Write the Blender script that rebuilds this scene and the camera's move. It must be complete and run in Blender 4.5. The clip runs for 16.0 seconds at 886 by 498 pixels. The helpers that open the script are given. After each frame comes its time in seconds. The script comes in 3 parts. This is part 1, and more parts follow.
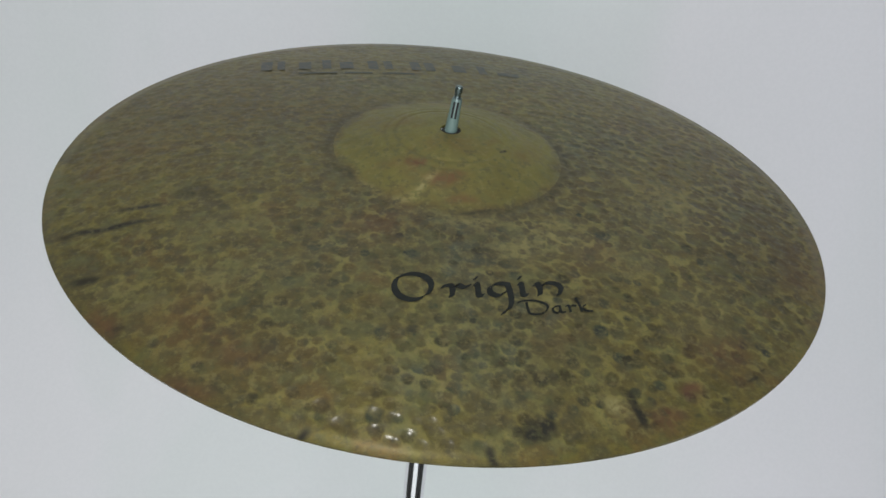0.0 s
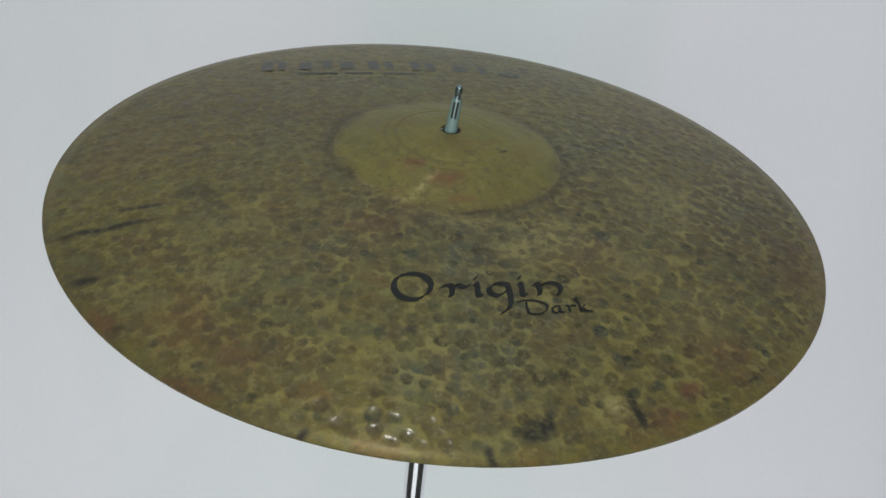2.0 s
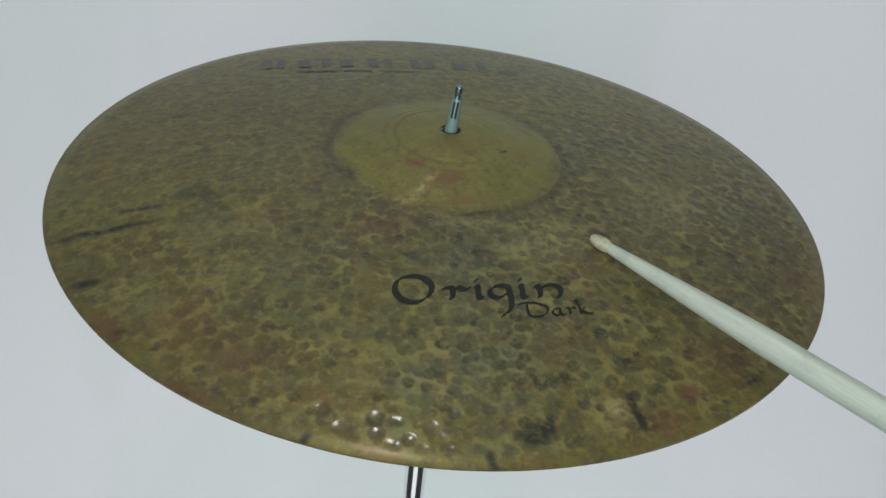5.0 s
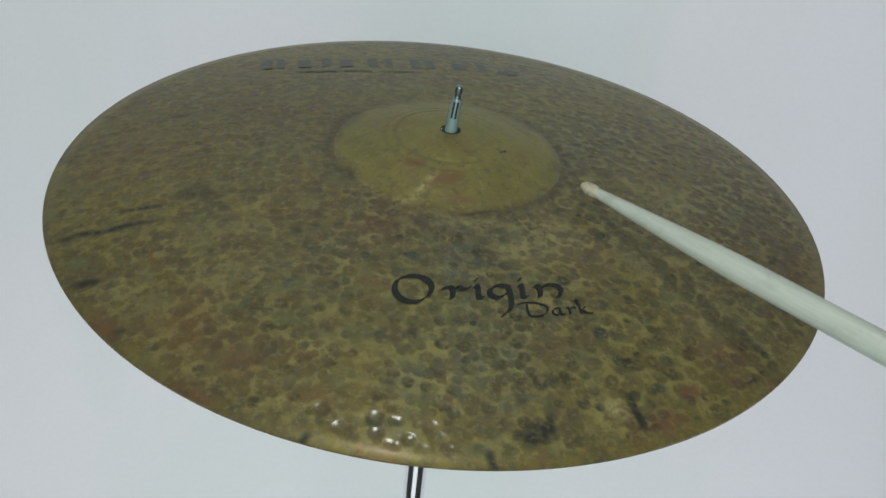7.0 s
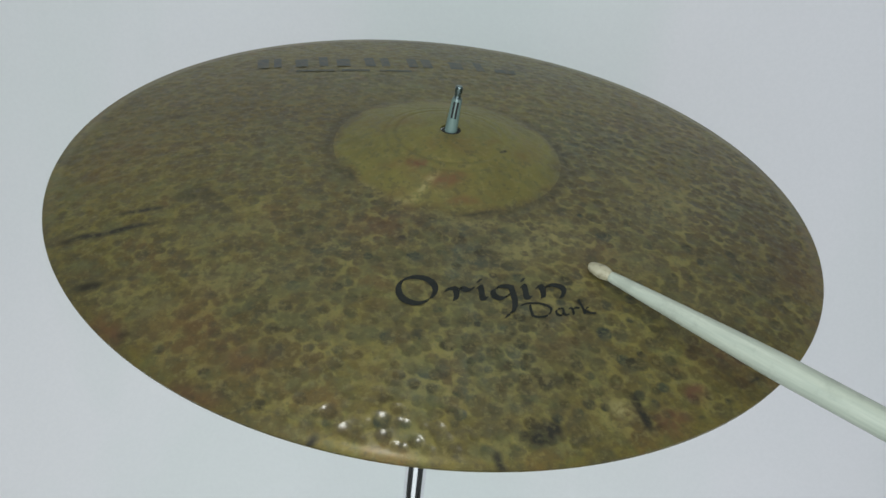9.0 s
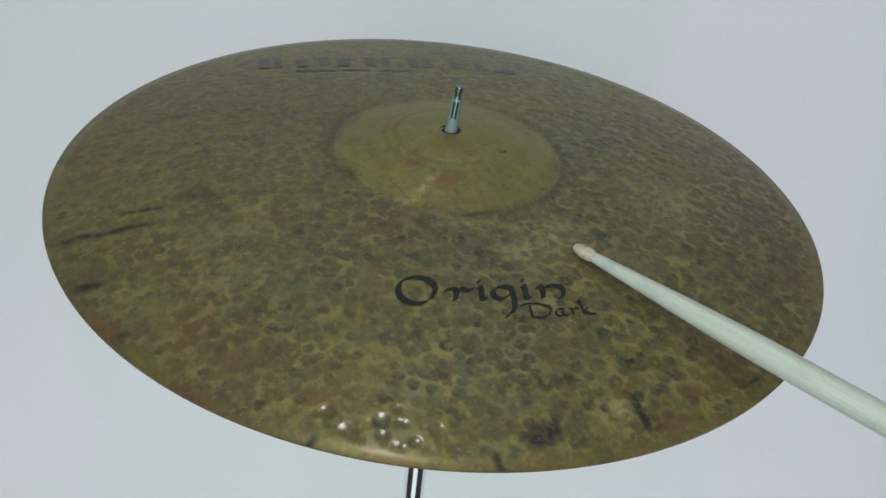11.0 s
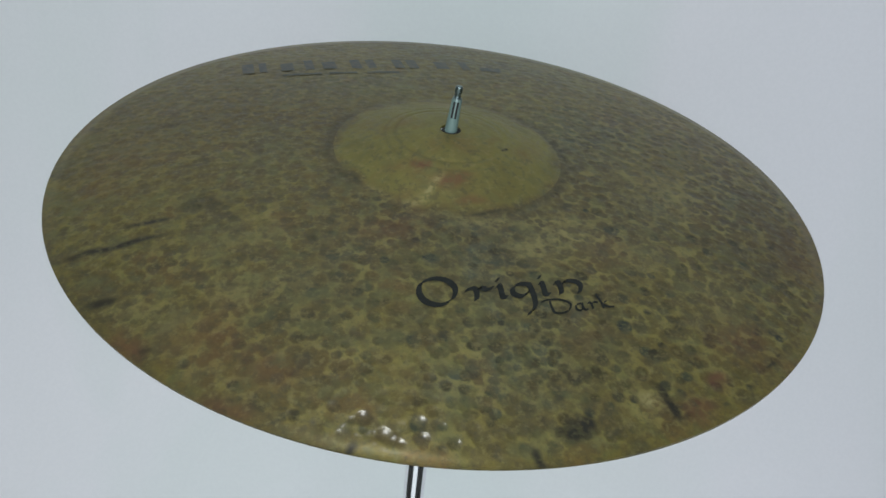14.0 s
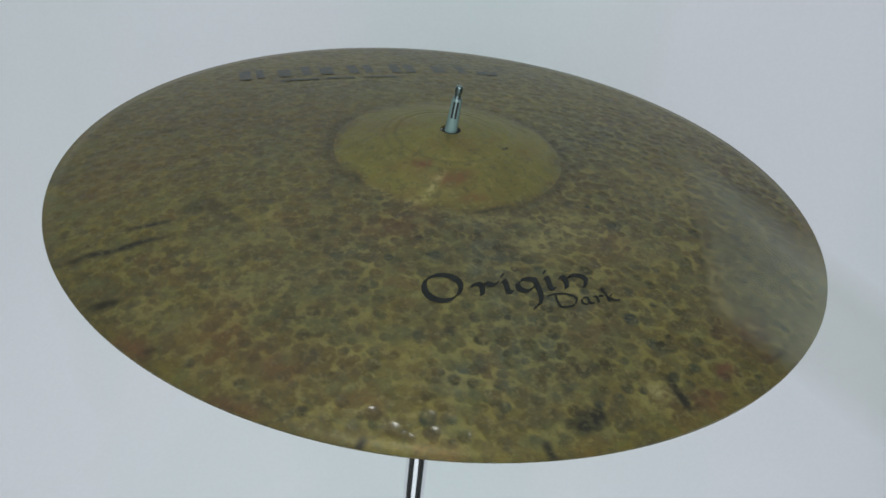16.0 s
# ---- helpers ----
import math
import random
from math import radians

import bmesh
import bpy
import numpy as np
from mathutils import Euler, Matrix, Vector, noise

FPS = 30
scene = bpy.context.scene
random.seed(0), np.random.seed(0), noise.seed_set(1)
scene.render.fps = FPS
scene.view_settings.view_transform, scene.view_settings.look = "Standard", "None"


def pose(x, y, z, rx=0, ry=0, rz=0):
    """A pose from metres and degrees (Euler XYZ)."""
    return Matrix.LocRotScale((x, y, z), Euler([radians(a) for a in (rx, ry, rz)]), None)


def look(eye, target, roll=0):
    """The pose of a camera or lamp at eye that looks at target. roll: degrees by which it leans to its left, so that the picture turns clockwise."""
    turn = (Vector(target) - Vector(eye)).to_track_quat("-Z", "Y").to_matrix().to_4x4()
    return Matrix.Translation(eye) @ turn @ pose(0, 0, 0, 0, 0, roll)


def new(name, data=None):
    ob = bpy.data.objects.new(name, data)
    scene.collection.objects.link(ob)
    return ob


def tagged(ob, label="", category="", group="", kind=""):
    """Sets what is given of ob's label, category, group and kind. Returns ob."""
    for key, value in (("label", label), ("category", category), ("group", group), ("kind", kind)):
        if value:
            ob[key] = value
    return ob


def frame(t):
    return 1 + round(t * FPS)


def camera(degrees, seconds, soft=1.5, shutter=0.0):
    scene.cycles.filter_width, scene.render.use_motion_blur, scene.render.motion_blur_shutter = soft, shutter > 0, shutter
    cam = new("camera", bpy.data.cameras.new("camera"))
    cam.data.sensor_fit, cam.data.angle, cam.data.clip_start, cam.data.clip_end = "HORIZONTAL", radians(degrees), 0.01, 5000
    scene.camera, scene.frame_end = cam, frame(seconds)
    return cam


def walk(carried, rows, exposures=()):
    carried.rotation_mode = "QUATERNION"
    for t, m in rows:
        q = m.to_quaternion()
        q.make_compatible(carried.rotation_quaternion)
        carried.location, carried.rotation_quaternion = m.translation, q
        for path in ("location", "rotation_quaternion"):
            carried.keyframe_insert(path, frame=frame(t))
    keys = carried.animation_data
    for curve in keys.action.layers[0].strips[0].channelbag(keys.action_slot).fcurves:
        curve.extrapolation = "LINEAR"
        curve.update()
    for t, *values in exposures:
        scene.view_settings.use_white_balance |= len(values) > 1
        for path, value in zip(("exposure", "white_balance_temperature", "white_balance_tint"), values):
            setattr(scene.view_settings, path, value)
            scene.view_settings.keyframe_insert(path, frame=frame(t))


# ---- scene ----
cam = camera(53.82, 16.0, soft=1.6, shutter=1.0)
EYE = pose(0.0035, -0.5255, 1.3050, 56.23, -5.151, 3.435)
walk(cam, [(0.0, EYE), (16.0, EYE)], exposures=[(0.0, -0.27, 6480, 9.5), (2.5, -0.25, 6460, 9.5), (3.5, -0.25, 6400, 8), (9.0, -0.25, 6330, 6), (12.4, -0.25, 6200, 7), (13.0, -0.32, 6180, 7), (16.0, -0.32, 6150, 7)])

# ---- light ----
world = bpy.data.worlds.new("room_air")
world.use_nodes = True
world.node_tree.nodes["Background"].inputs[0].default_value = (0.80, 0.90, 1.0, 1)
world.node_tree.nodes["Background"].inputs[1].default_value = 0.05
scene.world = world


def area_lamp(name, eye, target, size, power, colour):
    data = bpy.data.lights.new(name, "AREA")
    data.shape, data.size, data.energy, data.color = "DISK", size, power, colour
    ob = new(name, data)
    ob.matrix_world = look(eye, target)
    return ob


area_lamp("ceiling_lamp", (-0.06, 0.04, 2.40), (-0.06, 0.04, 0.0), 0.10, 5.5, (1.0, 0.97, 0.92))
# broad front light added behind the viewer; no such source is in view
front_light = area_lamp("added_front_light", (-0.05, -1.66, 1.44), (0.12, 1.0, -0.10), 1.40, 43, (0.95, 0.98, 1.0))
front_light.data.shape, front_light.data.size_y = "RECTANGLE", 1.70


# ---- materials ----
class Nodes:
    def __init__(self, name):
        self.m = bpy.data.materials.new(name)
        self.m.use_nodes = True
        self.t = self.m.node_tree
        self.p = self.t.nodes["Principled BSDF"]

    def add(self, kind, **values):
        n = self.t.nodes.new(kind)
        for k, v in values.items():
            n.inputs[k].default_value = v
        return n

    def link(self, a, b):
        self.t.links.new(a, b)

    def coords(self):
        return self.add("ShaderNodeTexCoord").outputs["Object"]

    def noise(self, scale, detail=4.0, rough=0.55, vec=None):
        n = self.add("ShaderNodeTexNoise", Scale=scale, Detail=detail, Roughness=rough)
        self.link(vec or self.coords(), n.inputs["Vector"])
        return n.outputs["Fac"]

    def ramp(self, fac, stops):
        n = self.add("ShaderNodeValToRGB")
        e = n.color_ramp.elements
        while len(e) < len(stops):
            e.new(0.5)
        for el, (pos, col) in zip(e, stops):
            el.position = pos
            el.color = (*col, 1) if isinstance(col, tuple) else (col, col, col, 1)
        self.link(fac, n.inputs["Fac"])
        return n.outputs["Color"]

    def mix(self, fac, a, b, mode="MIX"):
        n = self.add("ShaderNodeMix")
        n.data_type, n.blend_type = "RGBA", mode
        for sock, v in ((n.inputs[0], fac), (n.inputs[6], a), (n.inputs[7], b)):
            if isinstance(v, (int, float)):
                sock.default_value = v
            elif isinstance(v, tuple):
                sock.default_value = (*v, 1)
            else:
                self.link(v, sock)
        return n.outputs[2]

    def maths(self, op, a, b=0.0):
        n = self.add("ShaderNodeMath")
        n.operation = op
        for sock, v in zip(n.inputs, (a, b)):
            if isinstance(v, (int, float)):
                sock.default_value = v
            else:
                self.link(v, sock)
        return n.outputs[0]

    def attr(self, name):
        n = self.add("ShaderNodeAttribute")
        n.attribute_name = name
        return n.outputs["Fac"]

    def bump(self, height, strength, distance):
        n = self.add("ShaderNodeBump", Strength=strength, Distance=distance)
        self.link(height, n.inputs["Height"])
        self.link(n.outputs["Normal"], self.p.inputs["Normal"])

    def set(self, colour=None, rough=None, metal=None, coat=None):
        for key, v in (("Base Color", colour), ("Roughness", rough), ("Metallic", metal), ("Coat Weight", coat)):
            if v is None:
                continue
            if isinstance(v, tuple):
                self.p.inputs[key].default_value = (*v, 1)
            elif isinstance(v, (int, float)):
                self.p.inputs[key].default_value = v
            else:
                self.link(v, self.p.inputs[key])
        return self.m


def patina_bronze():
    """Raw hammered bronze under oxide: gold ridges, dark olive dents, brown and reddish clouds, dark streaks, a yellower bell."""
    n = Nodes("hammered_bronze")
    wide = n.noise(7.0, 3.0)
    cloud = n.noise(26.0, 3.0, 0.55)
    mid = n.noise(80.0, 3.0, 0.5)
    fine = n.noise(190.0, 4.0, 0.6)
    grain = n.noise(640.0, 3.0, 0.6)
    cup = n.attr("cup")
    gold = n.ramp(cloud, [(0.36, (0.105, 0.094, 0.034)), (0.47, (0.168, 0.138, 0.034)), (0.55, (0.140, 0.132, 0.038)), (0.66, (0.168, 0.112, 0.034))])
    yellow = n.ramp(cloud, [(0.36, (0.140, 0.128, 0.040)), (0.50, (0.178, 0.168, 0.050)), (0.66, (0.165, 0.134, 0.046))])
    brown = n.ramp(fine, [(0.38, (0.062, 0.054, 0.027)), (0.62, (0.132, 0.098, 0.034))])
    base = n.mix(n.ramp(wide, [(0.40, 0.10), (0.62, 0.80)]), gold, brown)
    # greyish green film over parts of the sheet
    film = n.maths("MULTIPLY", n.attr("cool"), n.ramp(mid, [(0.36, 0.35), (0.60, 0.90)]))
    base = n.mix(film, base, (0.066, 0.090, 0.076))
    # brighter ridges between the marks, strongest towards the front right
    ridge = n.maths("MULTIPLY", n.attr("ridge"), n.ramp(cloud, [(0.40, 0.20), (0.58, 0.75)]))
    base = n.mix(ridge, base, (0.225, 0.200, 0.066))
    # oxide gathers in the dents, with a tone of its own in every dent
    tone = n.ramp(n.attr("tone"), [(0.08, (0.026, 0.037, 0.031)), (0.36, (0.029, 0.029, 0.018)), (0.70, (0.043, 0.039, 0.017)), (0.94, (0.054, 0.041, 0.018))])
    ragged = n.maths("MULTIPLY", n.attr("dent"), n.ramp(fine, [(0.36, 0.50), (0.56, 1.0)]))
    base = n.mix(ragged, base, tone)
    base = n.mix(n.ramp(mid, [(0.36, 0.45), (0.46, 0.0)]), base, (0.048, 0.044, 0.030))
    base = n.mix(n.ramp(n.noise(120.0, 3.0, 0.55), [(0.42, 0.0), (0.60, 0.40)]), base, (0.098, 0.076, 0.030))
    # small flecks, dark and bright, all over the sheet
    fleck = n.noise(330.0, 3.0, 0.65)
    base = n.mix(n.ramp(fleck, [(0.34, 0.34), (0.47, 0.0)]), base, (0.046, 0.046, 0.030))
    base = n.mix(n.ramp(fleck, [(0.55, 0.0), (0.68, 0.28)]), base, (0.205, 0.180, 0.062))
    base = n.mix(cup, base, n.mix(n.ramp(wide, [(0.42, 0.0), (0.62, 0.35)]), yellow, brown))
    base = n.mix(n.ramp(fine, [(0.36, 0.35), (0.46, 0.0)]), base, (0.052, 0.050, 0.034))
    base = n.mix(n.ramp(n.noise(230.0, 3.0, 0.6), [(0.54, 0.0), (0.66, 0.40)]), base, (0.205, 0.180, 0.075))
    base = n.mix(n.ramp(n.noise(48.0, 4.0, 0.65), [(0.56, 0.0), (0.70, 0.30)]), base, (0.120, 0.080, 0.034))
    base = n.mix(n.ramp(n.noise(64.0, 4.0, 0.6), [(0.52, 0.0), (0.64, 0.45)]), base, (0.112, 0.116, 0.048))
    base = n.mix(n.maths("MULTIPLY", n.attr("rust"), n.ramp(fine, [(0.38, 0.45), (0.52, 1.0)])), base, (0.128, 0.060, 0.035))
    base = n.mix(n.maths("MULTIPLY", n.attr("pale"), n.ramp(fine, [(0.42, 0.15), (0.56, 0.95)])), base, (0.285, 0.255, 0.110))
    # dark stains, with the bell's painted groove shade in the same mask
    base = n.mix(n.maths("MULTIPLY", n.attr("soot_and_shade"), n.ramp(fine, [(0.38, 0.50), (0.50, 1.0)])), base, (0.025, 0.024, 0.018))
    both = n.maths("ADD", n.maths("MULTIPLY", fine, 0.7), n.maths("MULTIPLY", grain, 0.3))
    rough = n.ramp(both, [(0.40, 0.46), (0.60, 0.62)])
    rough = n.mix(n.attr("edge"), rough, (0.36, 0.36, 0.36))
    n.bump(both, 0.22, 0.0006)
    n.p.inputs["Coat Roughness"].default_value = 0.13
    n.p.inputs["Specular IOR Level"].default_value = 0.22
    coat = n.ramp(cup, [(0.0, 0.16), (1.0, 0.03)])
    return n.set(base, rough, 0.30, coat)


def paper_white():
    n = Nodes("backdrop_paper")
    wide = n.noise(1.1, 2.0)
    fibre = n.noise(160.0, 4.0)
    tall = n.add("ShaderNodeMapping", Scale=(1.0, 1.0, 0.12))
    n.link(n.coords(), tall.inputs["Vector"])
    band = n.noise(3.2, 3.0, 0.5, tall.outputs["Vector"])
    base = n.mix(n.ramp(wide, [(0.4, 0.0), (0.6, 1.0)]), (0.82, 0.825, 0.845), (0.845, 0.838, 0.86))
    # faint shade of hanging waves, painted as greenish vertical bands
    base = n.mix(n.ramp(band, [(0.40, 0.75), (0.56, 0.0)]), base, (0.775, 0.812, 0.806))
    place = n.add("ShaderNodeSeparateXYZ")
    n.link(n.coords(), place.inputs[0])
    # shade of one soft fold painted as a green band, lavender to its right
    fold_shade = n.maths("ADD", n.maths("MULTIPLY", place.outputs["X"], 0.5), n.maths("MULTIPLY", wide, 0.08))
    base = n.mix(n.ramp(n.maths("ADD", fold_shade, 0.46), [(0.36, 0.0), (0.50, 0.8), (0.55, 0.8), (0.66, 0.0)]), base, (0.775, 0.835, 0.825))
    base = n.mix(n.ramp(n.maths("ADD", fold_shade, 0.46), [(0.60, 0.0), (0.80, 0.6)]), base, (0.835, 0.825, 0.870))
    base = n.mix(n.ramp(fibre, [(0.4, 0.06), (0.6, 0.0)]), base, (0.6, 0.62, 0.64))
    n.bump(fibre, 0.08, 0.0005)
    return n.set(base, 0.85)


def plain_paint(name, colour, rough=0.8, scale=3.0, spread=0.08):
    n = Nodes(name)
    low = tuple(c * (1 - spread) for c in colour)
    base = n.mix(n.noise(scale, 5.0), low, colour)
    n.bump(n.noise(220.0, 3.0), 0.1, 0.0006)
    return n.set(base, rough)


def glossed_floor():
    n = Nodes("dark_floor")
    base = n.ramp(n.noise(6.0, 6.0), [(0.3, (0.022, 0.022, 0.021)), (0.7, (0.040, 0.038, 0.035))])
    n.bump(n.noise(30.0, 3.0), 0.02, 0.001)
    # gloss raised to act as a reflector for the tube's bright stripe
    n.p.inputs["IOR"].default_value = 2.5
    return n.set(base, n.ramp(n.noise(12.0, 5.0), [(0.35, 0.03), (0.65, 0.08)]))


def chrome():
    n = Nodes("chrome")
    n.bump(n.noise(900.0, 2.0), 0.02, 0.0003)
    return n.set((0.84, 0.86, 0.87), n.ramp(n.noise(90.0, 4.0), [(0.3, 0.05), (0.7, 0.12)]), 1.0)


def dull_steel():
    n = Nodes("dull_steel")
    n.bump(n.noise(900.0, 2.0), 0.05, 0.0003)
    return n.set((0.16, 0.21, 0.21), n.ramp(n.noise(120.0, 4.0), [(0.3, 0.22), (0.7, 0.36)]), 0.9)


def painted_wood():
    n = Nodes("pale_hickory")
    grain = n.add("ShaderNodeMapping", Scale=(6.0, 90.0, 90.0))
    n.link(n.coords(), grain.inputs["Vector"])
    g = n.noise(8.0, 5.0, 0.6, grain.outputs["Vector"])
    base = n.mix(n.ramp(g, [(0.35, 0.0), (0.7, 1.0)]), (0.365, 0.410, 0.345), (0.435, 0.475, 0.395))
    base = n.mix(n.ramp(n.noise(60.0, 5.0, 0.7), [(0.52, 0.0), (0.66, 0.5)]), base, (0.27, 0.30, 0.25))
    n.bump(g, 0.15, 0.0004)
    return n.set(base, 0.42)


def worn_wood():
    n = Nodes("worn_tip_wood")
    base = n.ramp(n.noise(170.0, 5.0, 0.65), [(0.35, (0.13, 0.11, 0.07)), (0.48, (0.33, 0.31, 0.21)), (0.65, (0.42, 0.40, 0.29))])
    n.bump(n.noise(420.0, 3.0), 0.25, 0.0005)
    return n.set(base, 0.6)


def ink(name, colour):
    n = Nodes(name)
    base = n.mix(n.ramp(n.noise(260.0, 5.0, 0.65), [(0.35, 0.0), (0.75, 1.0)]), colour, tuple(c * 1.6 + 0.005 for c in colour))
    n.p.inputs["Specular IOR Level"].default_value = 0.2
    return n.set(base, 0.5)


def worn_print():
    """Old print, half rubbed away so that the bronze shows through."""
    n = Nodes("worn_print")
    worn = n.ramp(n.noise(170.0, 4.0, 0.65), [(0.42, 0.0), (0.64, 0.70)])
    tint = n.ramp(n.noise(60.0, 3.0), [(0.4, (0.098, 0.086, 0.042)), (0.6, (0.080, 0.078, 0.044))])
    n.p.inputs["Specular IOR Level"].default_value = 0.25
    n.p.inputs["Coat Roughness"].default_value = 0.13
    return n.set(n.mix(worn, (0.030, 0.040, 0.036), tint), 0.5, 0.2, 0.14)


BRONZE = patina_bronze()
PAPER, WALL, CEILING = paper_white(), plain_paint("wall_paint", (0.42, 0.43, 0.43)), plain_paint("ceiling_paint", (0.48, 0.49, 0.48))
FLOOR, CHROME, STEEL, STICK, TIP = glossed_floor(), chrome(), dull_steel(), painted_wood(), worn_wood()
PLASTIC = plain_paint("sleeve_plastic", (0.150, 0.222, 0.205), 0.35, 60.0, 0.15)
# near-black felt, also worn by the disc that imitates the hole's shade
FELT_AND_SHADE = plain_paint("felt_and_hole_shade", (0.022, 0.022, 0.022), 0.95, 90.0, 0.3)
INK, FAINT = ink("black_print", (0.007, 0.009, 0.008)), worn_print()


# ---- building helpers ----
def mesh_object(name, verts, faces, material, smooth=True):
    me = bpy.data.meshes.new(name)
    me.from_pydata(verts, [], faces)
    me.materials.append(material)
    if smooth:
        me.shade_smooth()
    me.update()
    return new(name, me)


def under(ob, parent, label=""):
    ob.parent = parent
    return tagged(ob, label)


def lathe(name, profile, material, axis="Z", steps=40):
    """A solid of revolution from (radius, height) pairs, closed at both ends."""
    verts, faces = [], []
    for r, h in profile:
        for k in range(steps):
            a = 2 * math.pi * k / steps
            c, s = r * math.cos(a), r * math.sin(a)
            verts.append((c, s, h) if axis == "Z" else (h, c, s))
    for i in range(len(profile) - 1):
        for k in range(steps):
            j = (k + 1) % steps
            q = (i * steps + k, i * steps + j, (i + 1) * steps + j, (i + 1) * steps + k)
            faces.append(q)
    faces.append(tuple(range(steps))[::-1])
    faces.append(tuple(range((len(profile) - 1) * steps, len(profile) * steps)))
    ob = mesh_object(name, verts, faces, material)
    bm = bmesh.new()
    bm.from_mesh(ob.data)
    bmesh.ops.recalc_face_normals(bm, faces=bm.faces)
    bm.to_mesh(ob.data)
    bm.free()
    ob.data.set_sharp_from_angle(angle=radians(22))
    return ob


def slab(name, x0, x1, y0, y1, z0, z1, material):
    v = [(x, y, z) for x in (x0, x1) for y in (y0, y1) for z in (z0, z1)]
    f = [(0, 1, 3, 2), (4, 6, 7, 5), (0, 4, 5, 1), (2, 3, 7, 6), (0, 2, 6, 4), (1, 5, 7, 3)]
    return mesh_object(name, v, f, material, False)


# ---- the room ----
def room():
    x0, x1, y0, y1, top = -2.2, 2.2, -1.72, 1.0, 2.46
    tagged(slab("floor", x0, x1, y0, y1, -0.10, 0.0, FLOOR), "unseen dark floor, glossed to mirror the added front light", kind="structure")
    tagged(slab("ceiling", x0 - 0.12, x1 + 0.12, y0 - 0.12, y1 + 0.12, top, top + 0.1, CEILING), "plain white painted ceiling", kind="structure")
    tagged(slab("wall_north", x0, x1, y1, y1 + 0.12, -0.1, top, WALL), "plain light grey wall behind the backdrop", kind="structure")
    south = tagged(slab("wall_south", x0, -0.82, y0 - 0.12, y0, -0.1, top, WALL), "plain light grey wall with an opening for the added light", kind="structure")
    for x_a, x_b, z_a, z_b in ((0.72, x1, -0.1, top), (-0.82, 0.72, -0.1, 0.35), (-0.82, 0.72, 2.36, top)):
        under(slab("wall_piece", x_a, x_b, y0 - 0.12, y0, z_a, z_b, WALL), south)
    # unseen frame made up to hold the added front light
    light_opening = tagged(new("added_window"), "unseen white frame added around the front light", kind="structure")
    for x_a, x_b, z_a, z_b in ((-0.82, -0.77, 0.35, 2.36), (0.67, 0.72, 0.35, 2.36), (-0.77, 0.67, 0.35, 0.40), (-0.77, 0.67, 2.31, 2.36)):
        under(slab("added_frame", x_a, x_b, y0 - 0.10, y0 - 0.03, z_a, z_b, PAPER), light_opening)
    tagged(slab("wall_west", x0 - 0.12, x0, y0 - 0.12, y1 + 0.12, -0.1, top, WALL), "plain light grey wall", kind="structure")
    tagged(slab("wall_east", x1, x1 + 0.12, y0 - 0.12, y1 + 0.12, -0.1, top, WALL), "plain light grey wall", kind="structure")


def backdrop():
    """White paper sweep: up the back wall and in one curve onto the floor, with faint hanging waves."""
    line, rad = [], 0.90
    yb = 0.86
    for k in range(30):
        line.append((yb, 2.42 - (2.42 - rad) * k / 29, 1.0 - 0.3 * k / 29))
    for k in range(1, 25):
        a = math.pi / 2 * k / 24
        line.append((yb - rad + rad * math.cos(a), 0.006 + rad - rad * math.sin(a), 0.7 * (1 - k / 24)))
    line.append((yb - rad - 0.03, 0.006, 0.0))
    verts, faces, cols = [], [], 121
    for y, z, amp in line:
        for i in range(cols):
            x = -2.1 + 4.2 * i / (cols - 1)
            wave = 0.010 * math.sin(4.1 * x + 0.6) + 0.006 * math.sin(11.0 * x + 1.9) + 0.003 * noise.noise((x * 5, z * 1.2, 3.0))
            verts.append((x, y + amp * wave, z))
    for j in range(len(line) - 1):
        for i in range(cols - 1):
            a = j * cols + i
            faces.append((a, a + 1, a + cols + 1, a + cols))
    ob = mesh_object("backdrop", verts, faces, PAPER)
    solid = ob.modifiers.new("thickness", "SOLIDIFY")
    solid.thickness, solid.offset = 0.002, 1.0
    return tagged(ob, "smooth white paper backdrop curving onto the floor", kind="structure")


# ---- the cymbal ----
R, HOLE, BELL_R, PIVOT = 0.254, 0.0069, 0.0765, 0.040


def bow_height(r):
    """Height of the smooth sheet over the plane of the rim, less the pivot's height."""
    def raw(s):
        z = 0.0259 * (1 - (s / R) ** 2.4)
        q = np.clip(s / 0.077, 0, 1)
        return z + 0.0152 * (1 - q * q) ** 1.3
    s = np.asarray(r, float)
    return sum(raw(np.clip(s + d, 0, R)) for d in np.linspace(-0.0035, 0.0035, 9)) / 9 - PIVOT


def strike_marks(rng):
    """Hammer marks in uneven rings from the bell to the rim: x, y, radius, depth, tone."""
    marks = []
    r = BELL_R + 0.005
    while r < R - 0.006:
        count = int(2 * math.pi * r / 0.0067)
        for k in range(count):
            if rng.random() < 0.08:
                continue
            a = 2 * math.pi * (k + rng.uniform(-0.5, 0.5)) / count + r * 31
            s = r + rng.uniform(-0.0032, 0.0032)
            marks.append((s * math.cos(a), s * math.sin(a), rng.uniform(0.0022, 0.0047), rng.random() ** 1.3, rng.random()))
        r += 0.0059
    rng.shuffle(marks)
    return marks


def spots(x, y, rows):
    """Soft elongated spots: centre, half length, half width, heading in degrees, strength."""
    out = np.zeros_like(x)
    for cx, cy, a, b, turn, k in rows:
        c, s = math.cos(radians(turn)), math.sin(radians(turn))
        u, v = (x - cx) * c + (y - cy) * s, -(x - cx) * s + (y - cy) * c
        out = np.maximum(out, k * np.exp(-((u / a) ** 4 + (v / b) ** 2)))
    return out


